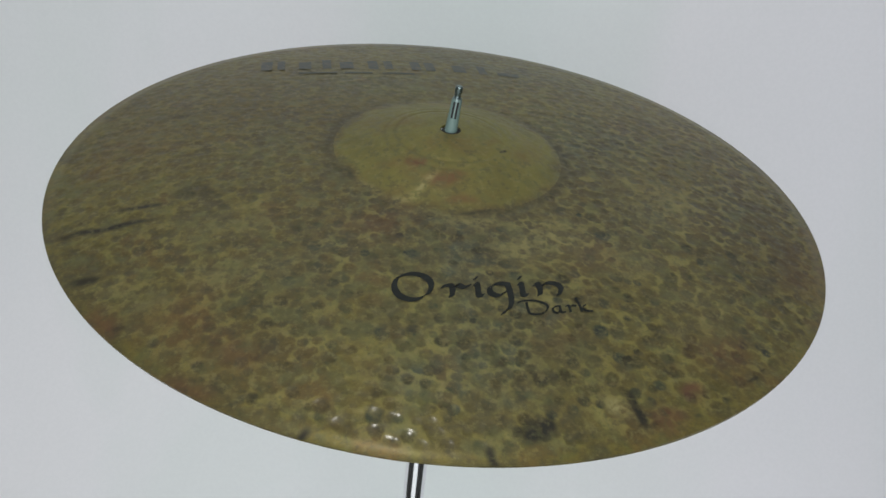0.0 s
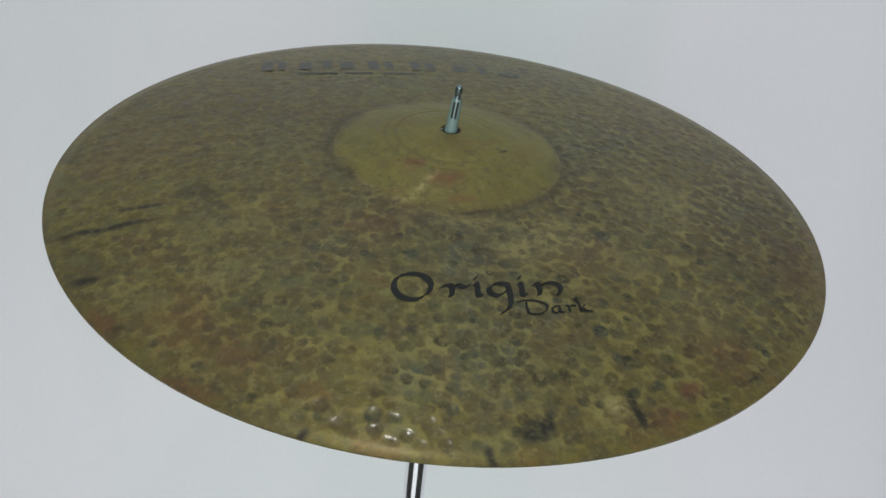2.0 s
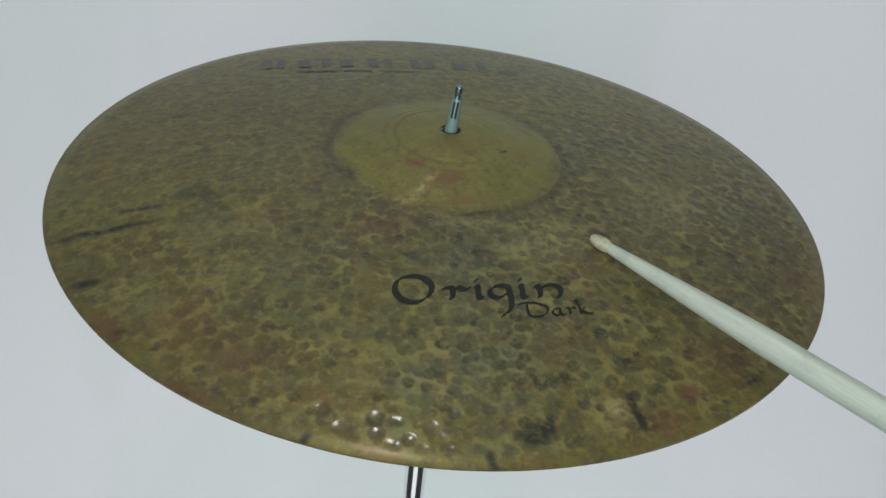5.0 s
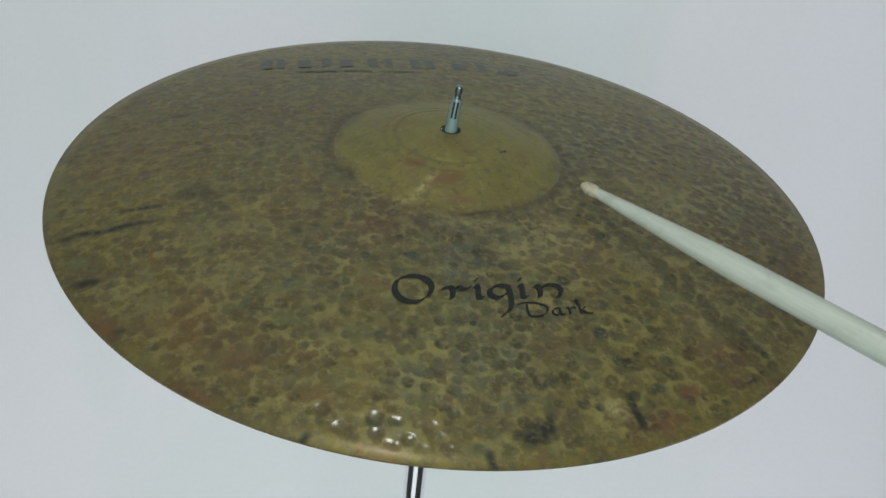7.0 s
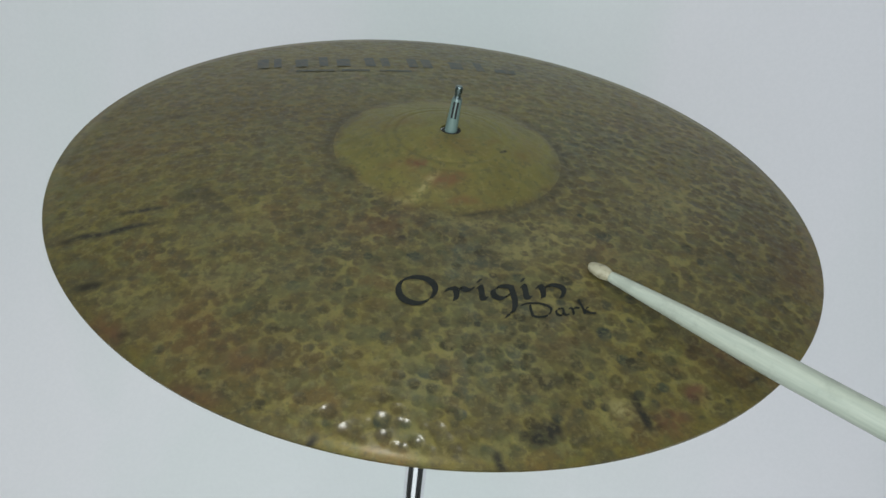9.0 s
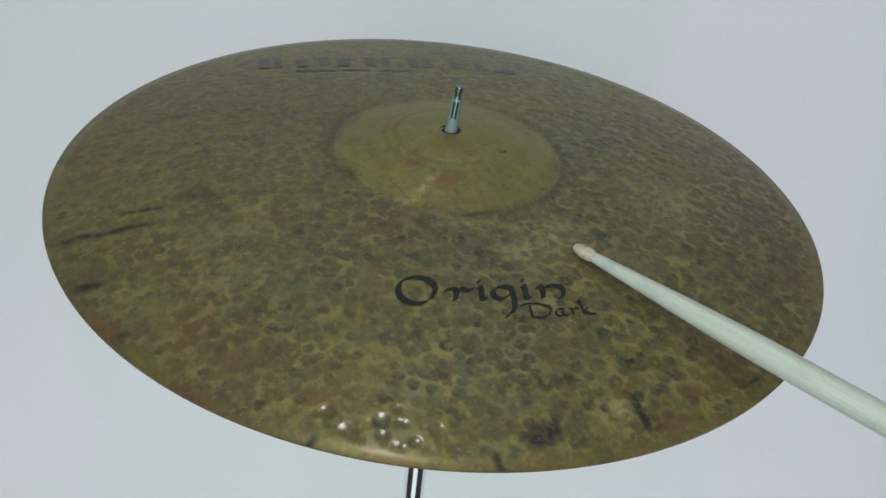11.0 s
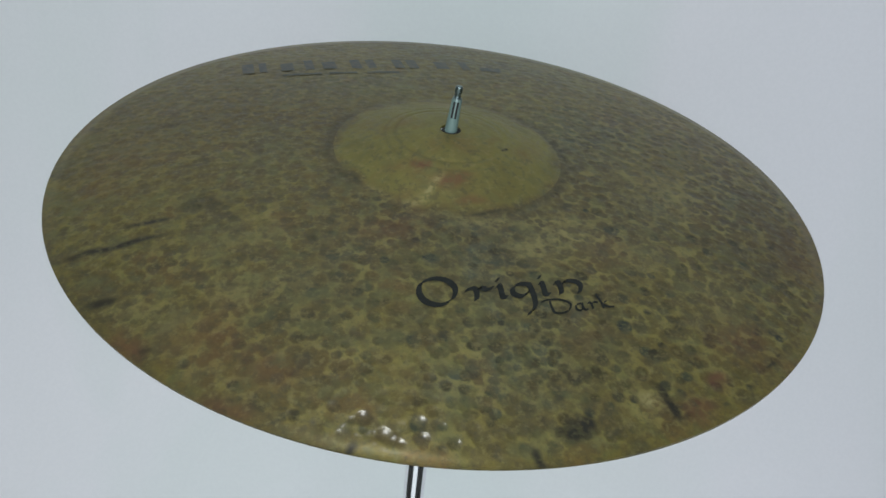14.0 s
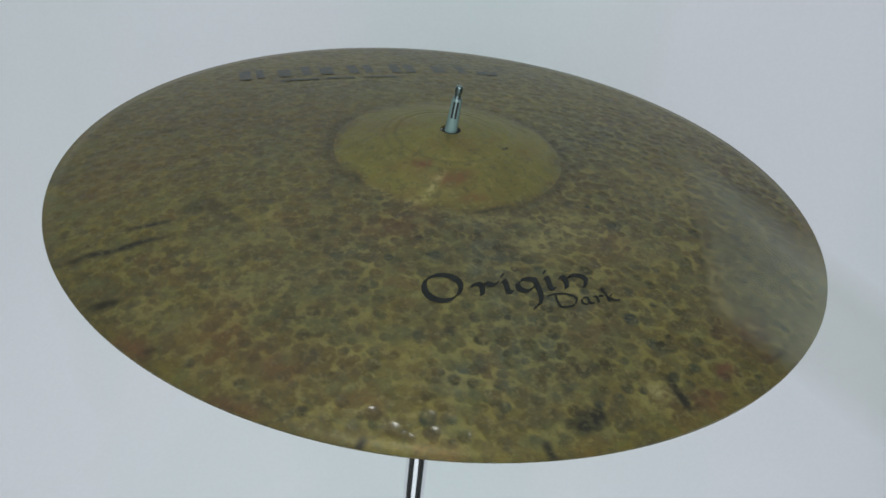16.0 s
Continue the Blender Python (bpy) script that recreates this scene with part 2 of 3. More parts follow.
SOOT = [(-0.1821, -0.0825, 0.0162, 0.0028, 14, 0.75), (-0.1968, -0.1016, 0.0326, 0.0034, 15, 0.8), (-0.1932, -0.1449, 0.0104, 0.0045, 14, 0.75),
        (-0.1665, -0.1814, 0.0049, 0.004, 31, 0.6), (0.0940, -0.2139, 0.0111, 0.0034, -76, 1), (0.0434, -0.2328, 0.0100, 0.0056, 33, 1.0),
        (0.0215, -0.2487, 0.008, 0.003, 100, 0.8), (-0.0647, -0.2430, 0.006, 0.003, 60, 0.8), (-0.1919, 0.0394, 0.016, 0.011, 10, 0.45),
        (-0.1533, -0.0677, 0.02, 0.013, 15, 0.5), (0.0344, -0.0158, 0.004, 0.0016, 40, 0.9), (0.0737, -0.1644, 0.014, 0.01, -60, 0.35),
        (-0.0301, -0.1263, 0.03, 0.018, 10, 0.35), (0.1074, -0.0291, 0.03, 0.02, 30, 0.35), (0.2204, -0.0628, 0.03, 0.02, 80, 0.35),
        (0.1616, -0.1829, 0.0067, 0.0016, 36, 0.7), (-0.0639, -0.0437, 0.0162, 0.004, -52, 0.5), (0.0200, -0.0744, 0.0188, 0.0028, 14, 0.55)]
RUST = [(0.2261, -0.0769, 0.034, 0.020, 70, 0.30), (-0.2150, -0.0200, 0.040, 0.022, 80, 0.22),
        (-0.0206, -0.0381, 0.006, 0.0035, 10, 0.85), (-0.0022, -0.0510, 0.014, 0.0055, 8, 0.8), (0.0066, -0.0660, 0.011, 0.0035, 5, 0.55),
        (0.1250, -0.1971, 0.008, 0.004, 30, 0.7), (-0.1364, -0.1771, 0.022, 0.018, -40, 0.3), (-0.0399, -0.0923, 0.024, 0.012, 20, 0.3),
        (0.0831, -0.1069, 0.02, 0.012, 40, 0.25), (0.1488, -0.1673, 0.02, 0.014, 50, 0.35), (-0.1046, -0.1971, 0.02, 0.012, -30, 0.3),
        (0.1107, -0.2178, 0.01, 0.005, 20, 0.6), (-0.1759, -0.1762, 0.012, 0.006, -40, 0.6), (-0.1232, -0.2194, 0.014, 0.006, -30, 0.45),
        (-0.0508, -0.0981, 0.012, 0.005, 10, 0.35), (-0.0379, -0.0384, 0.008, 0.004, 0, 0.3)]


PALE = [(-0.0161, -0.0567, 0.013, 0.0024, 57, 0.8), (-0.0261, -0.0673, 0.009, 0.0035, 10, 0.55), (0.0840, -0.2141, 0.007, 0.0045, 20, 1),
        (-0.0004, -0.0795, 0.026, 0.003, 0, 0.35), (0.0438, -0.0688, 0.016, 0.003, 38, 0.45), (-0.0498, -0.0570, 0.014, 0.003, -42, 0.4),
        (0.1284, -0.1537, 0.012, 0.006, 50, 0.35), (0.0437, -0.1070, 0.018, 0.01, 30, 0.4), (0.0589, -0.0928, 0.026, 0.018, 30, 0.42),
        (0.1404, -0.0347, 0.034, 0.026, 60, 0.36), (0.1473, -0.1325, 0.03, 0.018, 45, 0.24), (0.0118, -0.0854, 0.02, 0.007, 5, 0.42),
        (0.1114, -0.1080, 0.02, 0.014, 40, 0.3), (-0.1277, -0.1022, 0.03, 0.016, 20, 0.22), (-0.1140, -0.1411, 0.03, 0.016, 10, 0.22),
        (-0.1669, -0.1570, 0.026, 0.012, -30, 0.22)]
FILM = [(0.0093, -0.1216, 0.04, 0.03, 80, 0.8), (0.0194, -0.1885, 0.035, 0.04, 80, 0.7), (0.1022, 0.0386, 0.05, 0.035, 60, 0.75),
        (-0.0595, 0.1062, 0.07, 0.03, 10, 0.5), (-0.0744, -0.1357, 0.04, 0.02, 70, 0.45), (0.1076, -0.0777, 0.04, 0.02, 40, 0.45),
        (-0.1184, -0.0095, 0.04, 0.02, 80, 0.4), (0.0582, 0.1766, 0.06, 0.02, -15, 0.6), (0.0134, -0.1662, 0.03, 0.012, 80, 0.8),
        (-0.0148, -0.2059, 0.018, 0.008, 60, 0.8), (0.0485, -0.1773, 0.03, 0.012, 75, 0.6), (0.0015, -0.1232, 0.03, 0.016, 0, 0.55),
        (0.1914, -0.0222, 0.03, 0.02, 60, 0.5)]


def sheet(name, radii, around, material, marks, low_radii, inner, outer):
    """A ring of the cymbal's sheet: a fine upper side with its hammer marks, and a plain underside."""
    radii = np.asarray(radii)
    ang = 2 * math.pi * np.arange(around) / around
    rr, aa = np.meshgrid(radii, ang, indexing="ij")
    x, y = rr * np.cos(aa), rr * np.sin(aa)
    dent, sink, tone, ridge = np.zeros_like(rr), np.zeros_like(rr), np.full_like(rr, 0.5), np.ones_like(rr)
    ragged = np.array([noise.noise((u * 260, v * 260, 5.0)) + 0.6 * noise.noise((u * 620, v * 620, 8.0)) for u, v in zip(x.ravel(), y.ravel())]).reshape(rr.shape) * 0.20
    for mx, my, mr, depth, hue in marks:
        r0, a0 = math.hypot(mx, my), math.atan2(my, mx) % (2 * math.pi)
        i0, i1 = np.searchsorted(radii, (r0 - mr * 1.5, r0 + mr * 1.5))
        if i1 <= i0:
            continue
        half = int(mr * 1.5 / r0 / (2 * math.pi) * around) + 1
        cols = np.arange(int(a0 / (2 * math.pi) * around) - half, int(a0 / (2 * math.pi) * around) + half + 2) % around
        box = np.ix_(np.arange(i0, i1), cols)
        even = np.hypot(x[box] - mx, y[box] - my) / mr
        d = even + ragged[box]
        # marks are darkest towards the front right, faintest on the opposite side
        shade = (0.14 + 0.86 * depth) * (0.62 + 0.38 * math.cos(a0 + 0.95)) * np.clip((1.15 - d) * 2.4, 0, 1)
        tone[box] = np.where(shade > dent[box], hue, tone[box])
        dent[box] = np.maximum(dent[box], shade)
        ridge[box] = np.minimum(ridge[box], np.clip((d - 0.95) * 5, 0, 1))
        sink[box] = np.maximum(sink[box], (0.35 + 0.85 * depth) * mr / 0.0045 * np.clip(1.25 - even * even, 0, 1.25))
    calm = np.clip((R - 0.004 - rr) / 0.006, 0, 1) * np.clip((rr - BELL_R) / 0.004, 0, 1)
    z = bow_height(rr) - 0.00025 * sink * calm
    z += 0.00022 * np.sin(3 * aa + 20 * rr) * np.clip((rr - 0.1) / 0.15, 0, 1)
    lathe_rings = 0.000012 * np.sin(rr * 2 * math.pi / 0.0034) * (rr < BELL_R - 0.004) - 0.0005 * np.exp(-((rr - 0.036) / 0.0018) ** 2) - 0.0003 * np.exp(-((rr - 0.043) / 0.0016) ** 2)
    z += lathe_rings
    top = np.stack([x, y, z], -1).reshape(-1, 3)
    low_radii = np.asarray(low_radii)
    lr, la = np.meshgrid(low_radii, ang, indexing="ij")
    low = np.stack([lr * np.cos(la), lr * np.sin(la), bow_height(lr) - 0.0017], -1).reshape(-1, 3)
    n = len(radii)

    def strip(i, j):
        k = np.arange(around)
        return np.stack([i + k, j + k, j + (k + 1) % around, i + (k + 1) % around], 1)
    faces = [strip(i * around, (i + 1) * around) for i in range(n - 1)]
    base = n * around
    faces += [strip(base + (i + 1) * around, base + i * around) for i in range(len(low_radii) - 1)]
    if outer:
        faces.append(strip((n - 1) * around, base + (len(low_radii) - 1) * around))
    if inner:
        faces.append(strip(base, 0))
    faces = np.concatenate(faces)
    verts = np.concatenate([top, low])
    me = bpy.data.meshes.new(name)
    me.vertices.add(len(verts))
    me.vertices.foreach_set("co", verts.ravel())
    me.loops.add(faces.size)
    me.loops.foreach_set("vertex_index", faces.ravel())
    me.polygons.add(len(faces))
    me.polygons.foreach_set("loop_start", np.arange(len(faces)) * 4)
    me.update(calc_edges=True)
    me.materials.append(material)
    me.shade_smooth()
    # patchy dark ring around the bell's foot
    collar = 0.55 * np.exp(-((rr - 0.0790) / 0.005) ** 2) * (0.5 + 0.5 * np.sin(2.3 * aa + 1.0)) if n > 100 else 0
    # shade of the two lathe grooves put into the colour, strongest on the left
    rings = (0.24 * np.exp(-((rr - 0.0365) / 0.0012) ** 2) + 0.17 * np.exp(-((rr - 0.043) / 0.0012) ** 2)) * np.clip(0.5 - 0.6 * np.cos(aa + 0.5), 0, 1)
    wobble = np.array([noise.noise((u * 55, v * 55, 1.0)) for u, v in top[:, :2]]).reshape(rr.shape)
    soot_and_shade = np.clip(np.maximum(1.8 * spots(x + 0.003 * wobble, y + 0.003 * wobble, SOOT) - 0.42, np.maximum(collar, rings)), 0, 1)
    pale = np.clip(spots(x + 0.004 * wobble, y + 0.003 * wobble, PALE), 0, 1)
    cup = np.clip((0.0760 + 0.006 * wobble - rr) / 0.006, 0, 1)
    cool = np.clip(spots(x + 0.02 * wobble, y + 0.02 * wobble, FILM), 0, 1)
    rust = np.clip(spots(x + 0.006 * wobble, y - 0.006 * wobble, RUST), 0, 1)
    for key, val in (("dent", np.clip(dent * calm * 1.08, 0, 1)), ("tone", tone), ("ridge", ridge * calm * (0.72 + 0.28 * np.cos(aa + 0.60))), ("soot_and_shade", soot_and_shade), ("rust", rust), ("cool", cool), ("cup", cup), ("pale", pale), ("edge", np.clip((rr - R + 0.009) / 0.004, 0, 1))):
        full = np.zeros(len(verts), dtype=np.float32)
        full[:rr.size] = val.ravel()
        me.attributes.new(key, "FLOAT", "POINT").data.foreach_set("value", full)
    me.validate()
    me.set_sharp_from_angle(angle=radians(50))
    return new(name, me)


def pen_word(name, letters, origin, turn, nib, hair, material, parent, label):
    """Broad-pen lettering laid on the sheet: every stroke is a ribbon as wide as the slanted nib."""
    verts, faces, layer = [], [], 0
    c, s = math.cos(radians(turn)), math.sin(radians(turn))
    nx, ny = nib * math.cos(radians(38)) / 2, nib * math.sin(radians(38)) / 2
    for shift, strokes in letters:
        for ctrl in strokes:
            layer += 1
            pts = smooth_line(ctrl)
            start = len(verts)
            for i, (px, py) in enumerate(pts):
                ax, ay = pts[min(i + 1, len(pts) - 1)]
                bx, by = pts[max(i - 1, 0)]
                tx, ty = ax - bx, ay - by
                ln = math.hypot(tx, ty) or 1.0
                ox, oy = -ty / ln, tx / ln
                side = 1.0 if ox * nx + oy * ny >= 0 else -1.0
                for k in (1, -1):
                    u = shift + px + k * (nx + side * ox * hair)
                    v = py + k * (ny + side * oy * hair)
                    gx, gy = origin[0] + (u * c - v * s) / 1000, origin[1] + (u * s + v * c) / 1000
                    verts.append((gx, gy, float(bow_height(math.hypot(gx, gy))) + 0.00022 + layer * 0.000006))
            for i in range(len(pts) - 1):
                a = start + 2 * i
                faces.append((a, a + 1, a + 3, a + 2))
    ob = mesh_object(name, verts, faces, material)
    bm = bmesh.new()
    bm.from_mesh(ob.data)
    for f in bm.faces:
        f.normal_update()
        if f.normal.z < 0:
            f.normal_flip()
    bm.to_mesh(ob.data)
    bm.free()
    return under(ob, parent, label)


def smooth_line(ctrl, steps=9):
    """Catmull-Rom line through the control points."""
    if len(ctrl) == 2:
        (a, b), (c, d) = ctrl
        return [(a + (c - a) * k / 4, b + (d - b) * k / 4) for k in range(5)]
    closed = ctrl[0] == ctrl[-1]
    p = [ctrl[-2] if closed else ctrl[0], *ctrl, ctrl[1] if closed else ctrl[-1]]
    out = []
    for i in range(1, len(p) - 2):
        for k in range(steps):
            t = k / steps
            out.append(tuple(0.5 * (2 * p[i][j] + (p[i + 1][j] - p[i - 1][j]) * t + (2 * p[i - 1][j] - 5 * p[i][j] + 4 * p[i + 1][j] - p[i + 2][j]) * t * t
                                    + (3 * p[i][j] - p[i - 1][j] - 3 * p[i + 1][j] + p[i + 2][j]) * t ** 3) for j in (0, 1)))
    out.append(tuple(ctrl[-1]))
    return out


# letters in millimetres on their own baseline
BIG_O = [[(1.5, 9.6), (4.2, 16.9), (11.8, 19.6), (19.0, 16.8), (21.6, 10.2), (18.2, 3.0), (10.8, -0.5), (3.9, 2.8), (1.5, 9.6)]]
LOW_R = [[(0.0, 8.6), (3.8, 9.6), (5.6, 8.4), (5.2, 4.0), (4.0, 0.6)], [(5.6, 6.6), (9.0, 9.4), (12.2, 7.6), (16.2, 9.6)]]
LOW_I = [[(0.4, 9.2), (2.4, 10.2), (2.6, 7.0), (2.2, 1.4), (4.8, 1.2)], [(2.0, 14.6), (3.8, 15.0)]]
LOW_G = [[(12.0, 9.6), (7.0, 10.2), (2.2, 7.6), (1.6, 3.0), (5.6, 0.8), (10.6, 4.0)], [(12.2, 10.2), (12.4, 3.0), (11.4, -5.0), (8.4, -10.0), (4.4, -12.6)]]
LOW_N = [[(0.2, 9.0), (2.6, 10.0), (3.2, 8.0), (3.0, 4.0), (2.0, 0.8)], [(3.4, 7.0), (8.4, 10.6), (14.0, 9.6), (15.4, 6.0), (12.6, 0.8)]]
BIG_D = [[(-1.4, 9.6), (3.0, 10.6), (10.0, 9.8), (14.6, 6.0), (11.6, 1.4), (6.4, 0.2), (3.0, 1.2)], [(3.6, 9.4), (3.0, 5.0), (3.0, 1.2)]]
LOW_A = [[(5.0, 5.6), (1.6, 4.6), (0.6, 1.8), (2.8, 0.4), (5.0, 3.0)], [(5.4, 5.8), (5.0, 1.0), (7.4, 0.8)]]
SMALL_R = [[(0.0, 4.8), (1.8, 5.4), (2.0, 3.0), (1.6, 0.4)], [(2.2, 4.0), (4.2, 5.4), (6.4, 4.8)]]
LOW_K = [[(1.0, 11.0), (1.4, 5.0), (1.2, 0.4)], [(5.4, 5.6), (1.8, 3.2), (4.6, 1.0), (7.8, 0.8)]]


def maker_mark(parent):
    """Faded maker's mark on the far side, as plain bars."""
    origin, turn = (-0.1475, 0.1325), 7.5
    c, s = math.cos(radians(turn)), math.sin(radians(turn))

    def bar(u0, u1, v0, v1):
        verts, faces = [], []
        cols = max(2, int((u1 - u0) / 0.003) + 1)
        for i in range(cols):
            for v in (v0, (v0 + v1) / 2, v1):
                u = u0 + (u1 - u0) * i / (cols - 1)
                x, y = origin[0] + u * c - v * s, origin[1] + u * s + v * c
                verts.append((x, y, float(bow_height(math.hypot(x, y))) + 0.00022))
        for i in range(cols - 1):
            for j in (0, 1):
                a = 3 * i + j
                faces.append((a, a + 3, a + 4, a + 1))
        under(mesh_object("mark_bar", verts, faces, FAINT), parent, "faded dark bar of the printed mark")
    for u, w, h in ((0.000, 0.009, 0.026), (0.013, 0.006, 0.026), (0.030, 0.010, 0.021), (0.049, 0.007, 0.026), (0.063, 0.011, 0.020), (0.086, 0.008, 0.024),
                    (0.099, 0.007, 0.024), (0.121, 0.008, 0.024), (0.133, 0.008, 0.024), (0.156, 0.011, 0.020), (0.178, 0.007, 0.024), (0.194, 0.018, 0.010)):
        bar(u, u + w, 0.0, h)
    for u, w in ((0.030, 0.030), (0.066, 0.022), (0.096, 0.026)):
        bar(u, u + w, -0.013, -0.009)


def ride_cymbal():
    rng = random.Random(4)
    thing = new("ride_cymbal")
    thing.matrix_world = pose(0, 0, 1.05)
    tagged(thing, "dark hammered bronze ride cymbal with patina, resting on a stand", "cymbal")
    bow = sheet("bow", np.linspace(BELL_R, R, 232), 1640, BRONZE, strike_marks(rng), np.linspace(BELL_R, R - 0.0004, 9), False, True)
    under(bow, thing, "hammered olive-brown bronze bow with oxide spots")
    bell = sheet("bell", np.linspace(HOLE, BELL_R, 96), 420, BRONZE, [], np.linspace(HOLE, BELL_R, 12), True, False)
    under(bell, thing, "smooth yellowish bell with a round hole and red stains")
    pen_word("lettering", [(2.0, BIG_O), (29.0, LOW_R), (46.0, LOW_I), (53.4, LOW_G), (70.7, LOW_I), (80.0, LOW_N)], (-0.0314, -0.1595), 9.0, 3.4, 0.45, INK, bow, "black printed calligraphic word Origin")
    pen_word("lettering", [(0.0, BIG_D), (16.0, LOW_A), (24.5, SMALL_R), (31.5, LOW_K)], (0.0402, -0.1623), 13.0, 1.25, 0.30, INK, bow, "smaller black printed word Dark")
    maker_mark(bow)
    return thing


# ---- stand and stick ----
def cymbal_stand():
    thing = tagged(new("cymbal_stand"), "slim chromed cymbal stand under the cymbal", "stand")
    thing.matrix_world = pose(0.0008, 0, 0)
    under(lathe("tube", [(0.0089, 0.0), (0.0093, 0.002), (0.0093, 0.996), (0.0088, 0.999)], CHROME), thing, "shiny chrome tube")
    under(lathe("collar", [(0.0104, 0.985), (0.0112, 0.988), (0.0112, 1.004), (0.0104, 1.007)], CHROME), thing)
    rod = under(lathe("rod", [(0.0030, 1.005), (0.0030, 1.0728), (0.0027, 1.0742), (0.0021, 1.0750), (0.0020, 1.0756), (0.0021, 1.0774), (0.0025, 1.0780), (0.0025, 1.0812), (0.0019, 1.0822)], STEEL, steps=28), thing, "dull steel rod with a small turned head")
    sleeve = under(lathe("sleeve", [(0.0044, 1.040), (0.0043, 1.050), (0.0037, 1.0620), (0.0033, 1.0728), (0.0030, 1.0736)], PLASTIC, steps=28), thing, "pale plastic sleeve")
    for a in (-1.27, -1.93, 0.6, 2.4):
        groove = slab("groove", -0.00065, 0.00065, -0.0003, 0.0003, 1.0606, 1.0722, FELT_AND_SHADE)
        groove.matrix_world = pose(0.00348 * math.cos(a), 0.00348 * math.sin(a), 0, 0, 0, math.degrees(a) + 90)
        under(groove, sleeve, "dark slot in the sleeve")
    # the rod leans a little to one side in its joint
    for leaning in (rod, sleeve):
        leaning.matrix_local = pose(-0.0023, 0, 1.03) @ pose(0, 0, 0, 0, 4.8, 0) @ pose(0, 0, -1.03)
    # black cylinder added to imitate the shade inside the hole
    under(lathe("hole_shade", [(0.0068, 1.0380), (0.0068, 1.0498), (0.0064, 1.0502)], FELT_AND_SHADE), thing, "black disc standing in for the shade inside the hole")
    under(lathe("washer", [(0.010, 1.0070), (0.012, 1.0085), (0.012, 1.0440), (0.010, 1.0470)], FELT_AND_SHADE), thing, "dark felt washer")
    return thing


def drumstick():
    thing = tagged(new("drumstick"), "pale whitish wooden drumstick with a worn tip", "drumstick")
    under(lathe("tip", [(0.0008, 0.0000), (0.0020, 0.0006), (0.0030, 0.0022), (0.0037, 0.0050), (0.0041, 0.0085), (0.0039, 0.0115), (0.0033, 0.0136), (0.0028, 0.0145)], TIP, "X", 28), thing, "worn yellowish wooden tip")
    shaft = [(0.0027, 0.0145), (0.0031, 0.0152)]
    for k in range(1, 15):
        q = k / 14
        shaft.append((0.0032 + 0.0042 * (1 - (1 - q) ** 1.15), 0.0152 + 0.103 * q))
    shaft += [(0.0074, 0.25), (0.0074, 0.399), (0.0069, 0.403), (0.0050, 0.406)]
    under(lathe("shaft", shaft, STICK, "X", 36), thing, "pale lacquered shaft")
    return thing


room()
backdrop()
stand = cymbal_stand()
cymbal = ride_cymbal()
stick = drumstick()


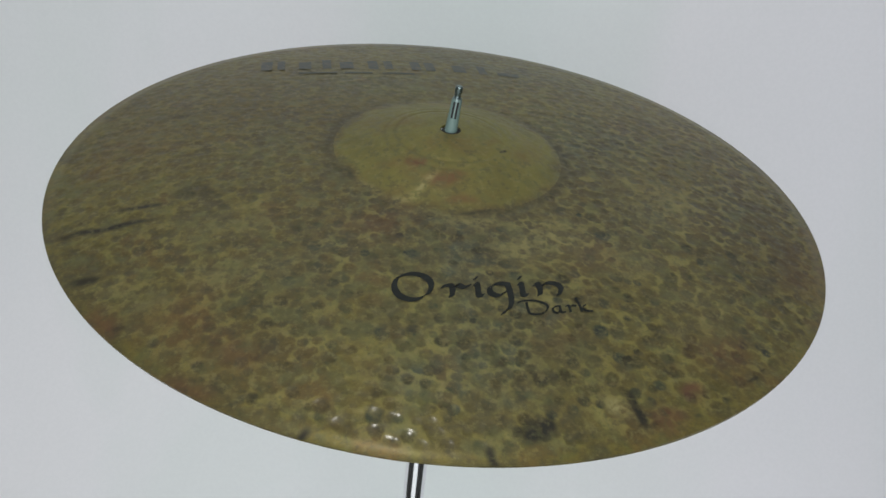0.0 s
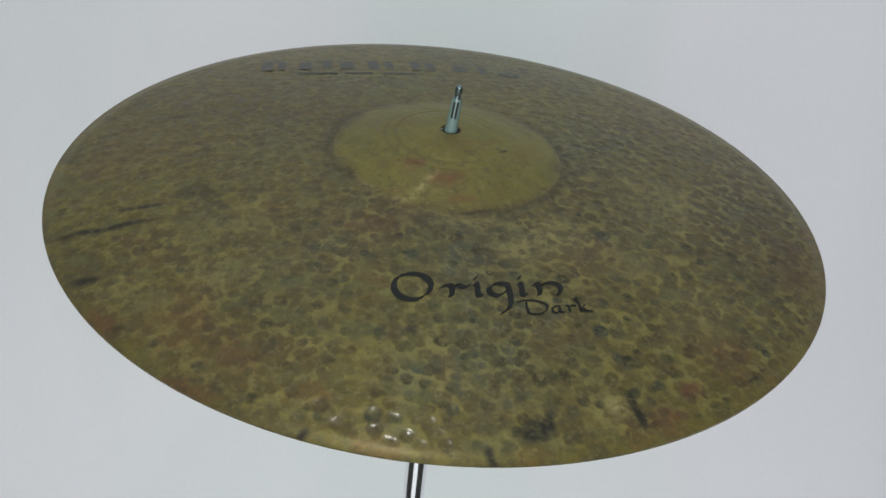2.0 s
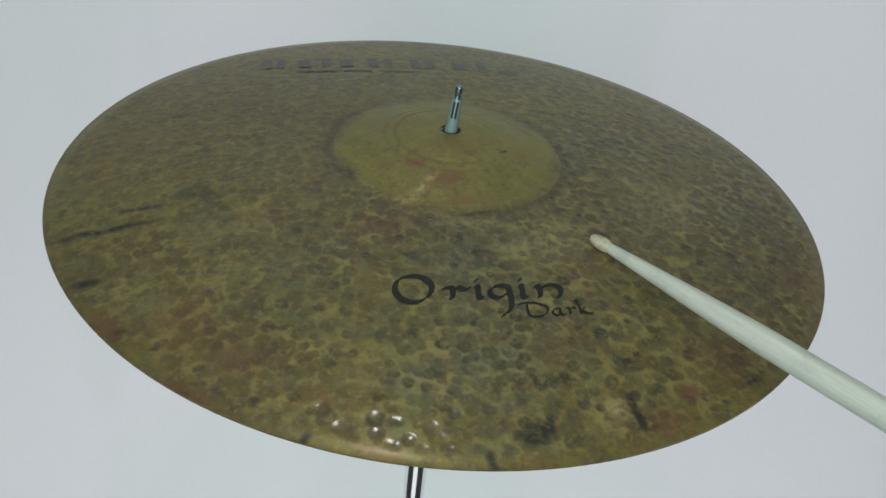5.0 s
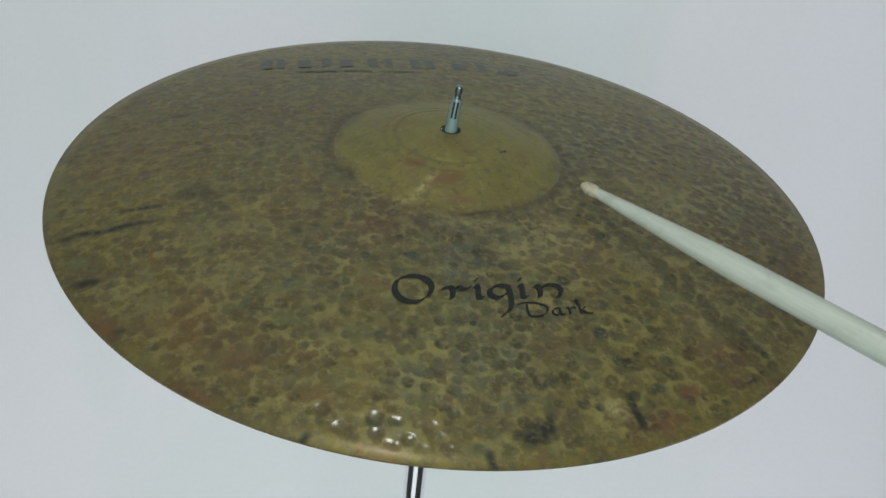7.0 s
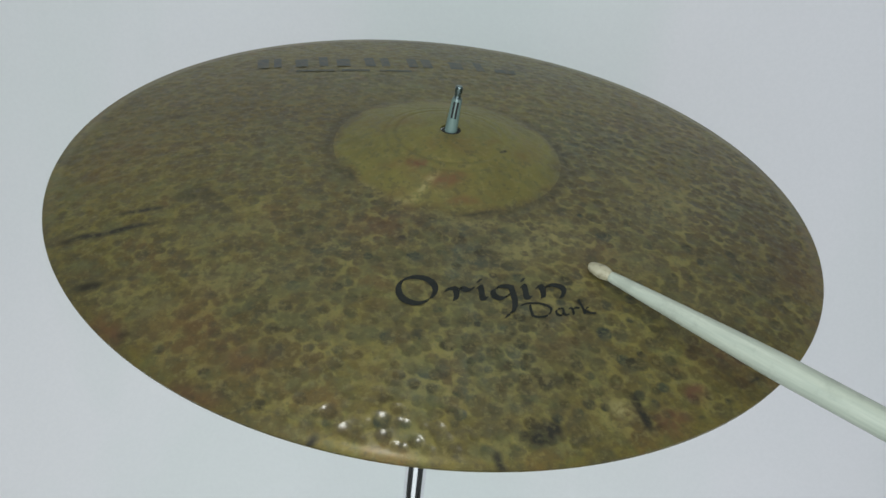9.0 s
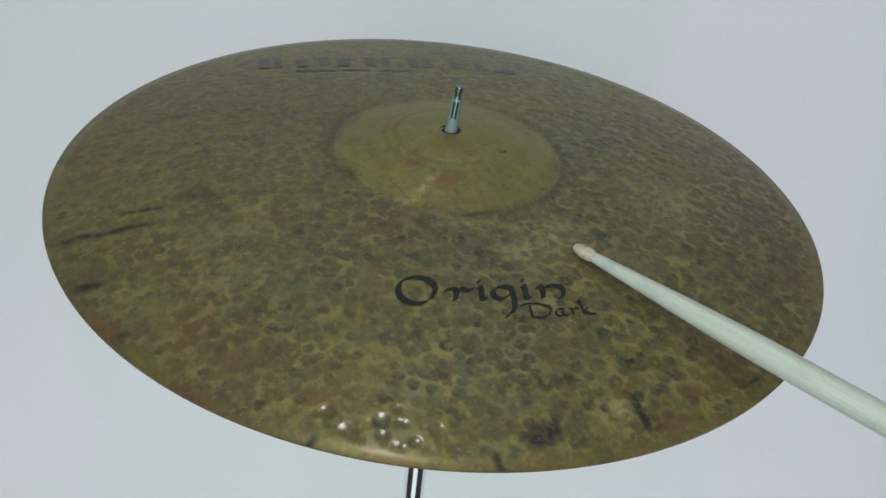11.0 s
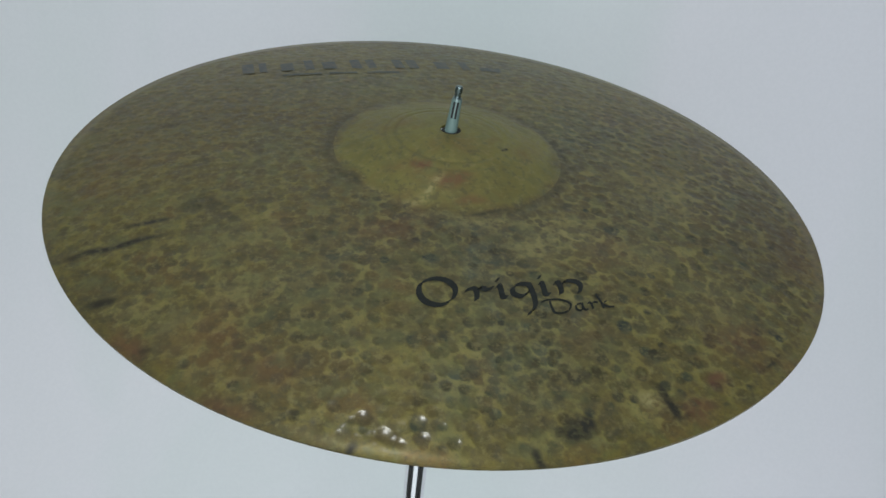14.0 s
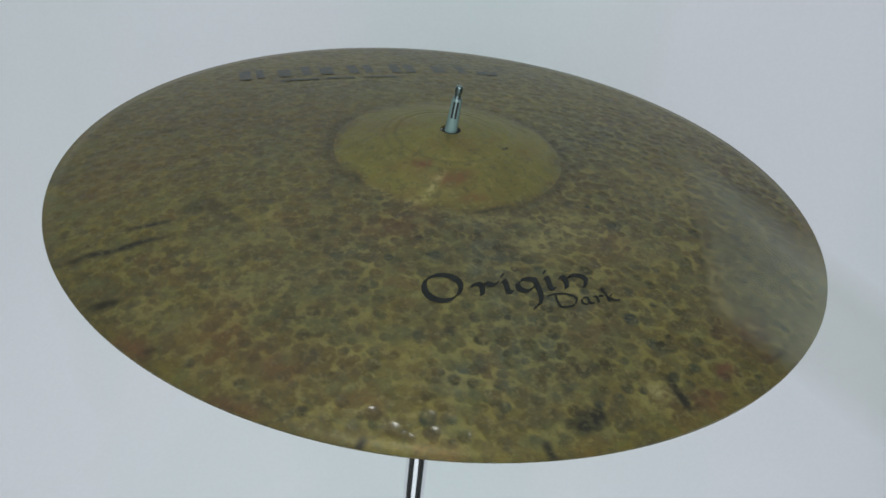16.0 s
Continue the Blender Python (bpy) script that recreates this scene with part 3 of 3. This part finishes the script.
def motions():
    walk(cymbal, [
        (0.0, pose(0.0000, 0.0000, 1.0500, 0.18, 0.93, 3.70)),
        (2.5, pose(0.0000, 0.0000, 1.0500, 0.17, 0.85, 3.58)),
        (2.9, pose(0.0000, 0.0000, 1.0500, 0.17, 0.85, 3.58)),
        (3.0, pose(0.0000, 0.0000, 1.0500, 1.65, 1.87, 3.71)),
        (3.1, pose(0.0000, 0.0000, 1.0500, 1.57, 1.69, 4.12)),
        (3.2, pose(0.0000, 0.0000, 1.0500, 0.37, 0.84, 4.08)),
        (3.3, pose(0.0000, 0.0000, 1.0500, 0.42, 0.67, 4.12)),
        (3.5, pose(0.0000, 0.0000, 1.0500, 0.87, 1.13, 3.85)),
        (4.0, pose(0.0000, 0.0000, 1.0500, 0.91, 0.93, 3.85)),
        (6.5, pose(0.0000, 0.0000, 1.0500, 0.78, 0.97, 3.88)),
        (7.0, pose(0.0000, 0.0000, 1.0500, 0.81, 0.95, 3.81)),
        (7.5, pose(0.0000, 0.0000, 1.0500, 0.92, 0.95, 3.77)),
        (8.0, pose(0.0000, 0.0000, 1.0500, 0.96, 1.00, 3.80)),
        (8.03, pose(0.0000, 0.0000, 1.0500, 1.20, 1.10, 3.90)),
        (8.1, pose(0.0000, 0.0000, 1.0500, 2.92, 1.92, 4.47)),
        (8.2, pose(0.0000, 0.0000, 1.0500, 1.13, 1.74, 4.53)),
        (8.3, pose(0.0000, 0.0000, 1.0500, -0.30, 0.98, 4.62)),
        (8.4, pose(0.0000, 0.0000, 1.0500, -0.17, 0.19, 4.79)),
        (8.5, pose(0.0000, 0.0000, 1.0500, 1.33, 0.77, 4.68)),
        (8.6, pose(0.0000, 0.0000, 1.0500, 0.98, 1.25, 5.04)),
        (8.7, pose(0.0000, 0.0000, 1.0500, 0.61, 0.92, 5.01)),
        (9.0, pose(0.0000, 0.0000, 1.0500, 1.03, 1.15, 4.65)),
        (11.5, pose(0.0000, 0.0000, 1.0500, 1.15, 1.14, 4.61)),
        (11.8, pose(0.0000, 0.0000, 1.0500, 0.67, 0.53, 5.12)),
        (11.9, pose(0.0000, 0.0000, 1.0500, 4.45, 2.06, 5.44)),
        (11.97, pose(0.0000, 0.0008, 1.0492, 8.50, 5.30, 6.10)),
        (12.0, pose(0.0006, 0.0012, 1.0488, 9.40, 6.34, 6.33)),
        (12.03, pose(0.0004, 0.0008, 1.0492, 9.75, 7.10, 6.38)),
        (12.1, pose(0.0000, 0.0000, 1.0500, 6.30, 5.51, 6.44)),
        (12.2, pose(0.0000, 0.0000, 1.0500, 1.09, 3.32, 6.51)),
        (12.3, pose(0.0000, 0.0000, 1.0500, -4.84, 0.30, 6.78)),
        (12.4, pose(0.0000, 0.0000, 1.0500, -8.54, -1.27, 7.31)),
        (12.5, pose(-0.0002, 0.0000, 1.0517, -7.65, -2.98, 8.03)),
        (12.6, pose(0.0000, 0.0000, 1.0500, -4.69, -1.96, 8.05)),
        (12.7, pose(0.0000, 0.0000, 1.0500, 0.12, -0.68, 8.19)),
        (12.8, pose(0.0000, 0.0000, 1.0500, 3.72, 2.82, 8.46)),
        (12.9, pose(0.0000, 0.0000, 1.0500, 3.21, 3.77, 8.45)),
        (13.0, pose(0.0009, -0.0015, 1.0510, 1.39, 4.17, 8.75)),
        (13.1, pose(0.0000, 0.0000, 1.0500, -1.29, 1.85, 8.19)),
        (13.2, pose(0.0000, 0.0000, 1.0500, -2.05, 0.15, 8.26)),
        (13.3, pose(0.0000, 0.0000, 1.0500, -0.54, -0.28, 8.43)),
        (13.4, pose(0.0000, 0.0000, 1.0500, 2.26, 0.56, 8.67)),
        (13.5, pose(0.0003, 0.0005, 1.0495, 1.74, 1.83, 9.25)),
        (13.6, pose(0.0000, 0.0000, 1.0500, 0.18, 1.81, 8.70)),
        (13.7, pose(0.0000, 0.0000, 1.0500, 0.20, 0.92, 8.72)),
        (13.8, pose(0.0000, 0.0000, 1.0500, 1.38, 0.73, 8.80)),
        (13.9, pose(0.0000, 0.0000, 1.0500, 1.34, 0.86, 8.83)),
        (14.0, pose(0.0000, 0.0000, 1.0500, 0.79, 1.12, 8.86)),
        (14.5, pose(0.0000, 0.0000, 1.0500, 1.06, 1.30, 8.77)),
        (15.0, pose(0.0003, -0.0006, 1.0500, 0.82, 1.21, 9.45)),
        (15.2, pose(0.0000, 0.0000, 1.0500, 1.79, 1.27, 9.45)),
        (15.3, pose(0.0000, 0.0000, 1.0500, 2.63, 1.76, 9.67)),
        (15.4, pose(0.0000, 0.0000, 1.0500, 1.52, 1.07, 9.75)),
        (15.5, pose(0.0000, 0.0000, 1.0500, -0.00, 1.23, 9.86)),
        (15.6, pose(0.0000, 0.0000, 1.0500, 1.77, 1.38, 10.00)),
        (15.7, pose(0.0000, 0.0000, 1.0500, 3.35, 1.94, 10.18)),
        (15.8, pose(0.0000, 0.0000, 1.0500, 1.73, 1.07, 10.12)),
        (15.9, pose(0.0000, 0.0000, 1.0500, -0.03, 0.58, 10.09)),
        (16.0, pose(0.0000, 0.0000, 1.0500, -0.52, 0.70, 9.75)),
    ])
    walk(stick, [
        (0.00, pose(0.2752, -0.1334, 1.0639, 0, 1.49, -54.52)),
        (2.00, pose(0.2765, -0.1400, 1.0540, 0, 0.67, -54.28)),
        (2.10, pose(0.2552, -0.1547, 1.0319, 0, -1.17, -52.13)),
        (2.20, pose(0.2165, -0.1622, 1.0388, 0, 4.35, -52.78)),
        (2.30, pose(0.1936, -0.0692, 1.1424, 0, 10.89, -52.10)),
        (2.40, pose(0.1403, -0.0353, 1.1393, 0, 9.24, -46.22)),
        (2.47, pose(0.0904, -0.0312, 1.0540, 0, -5.80, -56.80)),
        (2.50, pose(0.0847, -0.0391, 1.0450, 0, -5.50, -50.55)),
        (2.53, pose(0.0755, -0.0490, 1.0385, 0, -4.20, -42.25)),
        (2.60, pose(0.0631, -0.0701, 1.0353, 0, -1.59, -41.03)),
        (2.70, pose(0.0558, -0.0624, 1.0570, 0, -3.30, -42.27)),
        (2.80, pose(0.1442, -0.0207, 1.2335, 0, 12.28, -51.77)),
        (2.90, pose(0.1442, -0.0207, 1.2335, 0, 12.28, -51.77)),
        (2.97, pose(0.1147, 0.0759, 1.0640, 0, -4.60, -73.10)),
        (3.00, pose(0.1134, 0.0592, 1.0579, 0, -4.25, -70.50)),
        (3.03, pose(0.1066, 0.0321, 1.0500, 0, -3.80, -64.40)),
        (3.10, pose(0.0864, -0.0262, 1.0392, 0, -2.91, -53.87)),
        (3.20, pose(0.0855, -0.0503, 1.0345, 0, -1.57, -49.44)),
        (3.30, pose(0.0923, -0.0564, 1.0339, 0, -1.54, -49.89)),
        (3.50, pose(0.0967, -0.0582, 1.0323, 0, -2.62, -50.38)),
        (3.70, pose(0.1007, -0.0619, 1.0317, 0, -1.74, -50.96)),
        (3.90, pose(0.0979, -0.0775, 1.0313, 0, -1.68, -47.18)),
        (4.00, pose(0.0947, -0.0831, 1.0312, 0, -0.57, -45.62)),
        (4.20, pose(0.0949, -0.0807, 1.0313, 0, -0.52, -46.18)),
        (6.30, pose(0.0803, -0.0919, 1.0318, 0, 1.83, -41.40)),
        (6.60, pose(0.0803, -0.0919, 1.0318, 0, 1.56, -41.29)),
        (6.80, pose(0.0845, -0.0844, 1.0340, 0, 0.07, -43.41)),
        (6.90, pose(0.0854, -0.0701, 1.0348, 0, -2.64, -45.59)),
        (6.97, pose(0.0861, -0.0440, 1.0418, 0, -4.50, -50.50)),
        (7.00, pose(0.0862, -0.0406, 1.0422, 0, -4.72, -51.10)),
        (7.03, pose(0.0862, -0.0372, 1.0427, 0, -5.00, -51.60)),
        (7.10, pose(0.0862, -0.0109, 1.0462, 0, -8.02, -55.05)),
        (7.20, pose(0.0853, -0.0017, 1.0464, 0, -8.16, -56.08)),
        (7.30, pose(0.0790, -0.0040, 1.0468, 0, -8.95, -54.19)),
        (7.40, pose(0.0763, -0.0354, 1.0431, 0, -6.78, -49.11)),
        (7.47, pose(0.0703, -0.0650, 1.0395, 0, -4.20, -45.20)),
        (7.50, pose(0.0676, -0.0689, 1.0383, 0, -3.72, -43.40)),
        (7.53, pose(0.0649, -0.0726, 1.0370, 0, -3.20, -41.60)),
        (7.60, pose(0.0616, -0.0784, 1.0337, 0, -2.06, -38.98)),
        (7.70, pose(0.0613, -0.0900, 1.0329, 0, -2.37, -36.29)),
        (7.80, pose(0.0826, 0.0335, 1.0666, 0, -9.37, -61.22)),
        (7.83, pose(0.0823, 0.0903, 1.0706, 0, -10.10, -66.51)),
        (7.90, pose(0.1455, -0.0273, 1.2236, 0, 11.73, -51.57)),
        (7.97, pose(0.0963, -0.1629, 1.0340, 0, 5.50, -24.25)),
        (8.00, pose(0.0978, -0.1356, 1.0362, 0, 4.00, -34.50)),
        (8.03, pose(0.0996, -0.1051, 1.0384, 0, 2.00, -44.75)),
        (8.10, pose(0.0915, -0.0590, 1.0371, 0, -1.53, -50.47)),
        (8.20, pose(0.0865, -0.1071, 1.0284, 0, 2.30, -39.59)),
        (8.40, pose(0.0863, -0.1155, 1.0325, 0, 2.60, -36.84)),
        (8.60, pose(0.0858, -0.1147, 1.0287, 0, 1.29, -36.95)),
        (8.80, pose(0.0853, -0.1184, 1.0297, 0, 1.94, -35.98)),
        (9.00, pose(0.0874, -0.1103, 1.0290, 0, 0.79, -38.21)),
        (9.20, pose(0.0873, -0.1123, 1.0289, 0, 1.04, -37.76)),
        (11.30, pose(0.0749, -0.0944, 1.0311, 0, 1.34, -39.63)),
        (11.40, pose(0.0598, -0.1005, 1.0316, 0, 1.93, -35.70)),
        (11.47, pose(0.0395, -0.1008, 1.0336, 0, 0.25, -31.70)),
        (11.50, pose(0.0382, -0.1008, 1.0338, 0, 0.11, -31.39)),
        (11.53, pose(0.0374, -0.0992, 1.0344, 0, -0.20, -31.35)),
        (11.60, pose(0.0310, -0.0631, 1.0575, 0, -7.07, -36.07)),
        (11.75, pose(0.2319, -0.0355, 1.2112, 0, 11.70, -56.06)),
        (12.50, pose(0.2872, -0.1327, 1.0650, 0, 1.59, -55.36)),
        (14.30, pose(0.2856, -0.1864, 0.9842, 0, -5.47, -52.53)),
        (14.40, pose(0.2510, -0.1952, 0.9710, 0, -6.48, -49.68)),
        (14.47, pose(0.1170, -0.2831, 1.0556, 0, -25.58, -53.55)),
        (14.50, pose(0.0996, -0.2767, 1.0652, 0, -25.74, -51.34)),
        (14.53, pose(0.0990, -0.2493, 1.0703, 0, -18.24, -50.02)),
        (14.60, pose(0.1199, -0.0803, 1.0487, 0, -2.64, -55.02)),
        (14.70, pose(0.0948, -0.0645, 1.0392, 0, -3.15, -49.49)),
        (14.80, pose(0.0742, -0.1062, 1.0309, 0, -0.67, -35.75)),
        (14.90, pose(0.0579, -0.1138, 1.0323, 0, -1.68, -30.45)),
        (14.97, pose(0.0803, -0.1130, 1.1540, 0, 3.20, -46.25)),
        (15.00, pose(0.0813, -0.1100, 1.1735, 0, 5.00, -48.20)),
        (15.03, pose(0.0797, -0.1192, 1.1955, 0, 6.80, -50.05)),
        (15.10, pose(0.1442, -0.0207, 1.2335, 0, 12.28, -51.77)),
        (15.20, pose(0.0958, -0.0810, 1.0333, 0, -4.23, -45.67)),
        (15.27, pose(0.1089, -0.0944, 1.1588, 0, 5.35, -48.90)),
        (15.30, pose(0.1138, -0.0838, 1.1747, 0, 7.75, -50.15)),
        (15.33, pose(0.1186, -0.0733, 1.1905, 0, 10.94, -51.68)),
        (15.40, pose(0.2280, -0.0156, 1.2411, 0, 13.44, -56.61)),
        (15.47, pose(0.1040, -0.1554, 1.0322, 0, -2.60, -11.25)),
        (15.50, pose(0.1010, -0.1229, 1.0345, 0, -4.80, -31.50)),
        (15.53, pose(0.0979, -0.0898, 1.0380, 0, -6.60, -48.10)),
        (15.57, pose(0.1210, -0.0523, 1.0547, 0, -3.77, -60.55)),
        (15.60, pose(0.1226, -0.0827, 1.0473, 0, -1.24, -55.81)),
        (15.63, pose(0.1151, -0.1016, 1.0395, 0, -1.29, -48.56)),
        (15.70, pose(0.0876, -0.1029, 1.0240, 0, -8.11, -37.09)),
        (15.77, pose(0.0877, -0.1046, 1.1434, 0, 1.91, -46.38)),
        (15.80, pose(0.0946, -0.0927, 1.1614, 0, 4.90, -47.98)),
        (15.83, pose(0.1013, -0.0794, 1.1812, 0, 8.10, -49.66)),
        (15.90, pose(0.2306, -0.0289, 1.2212, 0, 12.29, -56.25)),
        (15.97, pose(0.1582, 0.0469, 1.0750, 0, -5.00, -75.95)),
        (16.00, pose(0.1456, -0.1067, 1.0550, 0, -4.90, -64.50)),
        (16.03, pose(0.1399, -0.1967, 1.0350, 0, -4.80, -53.60)),
    ])


motions()
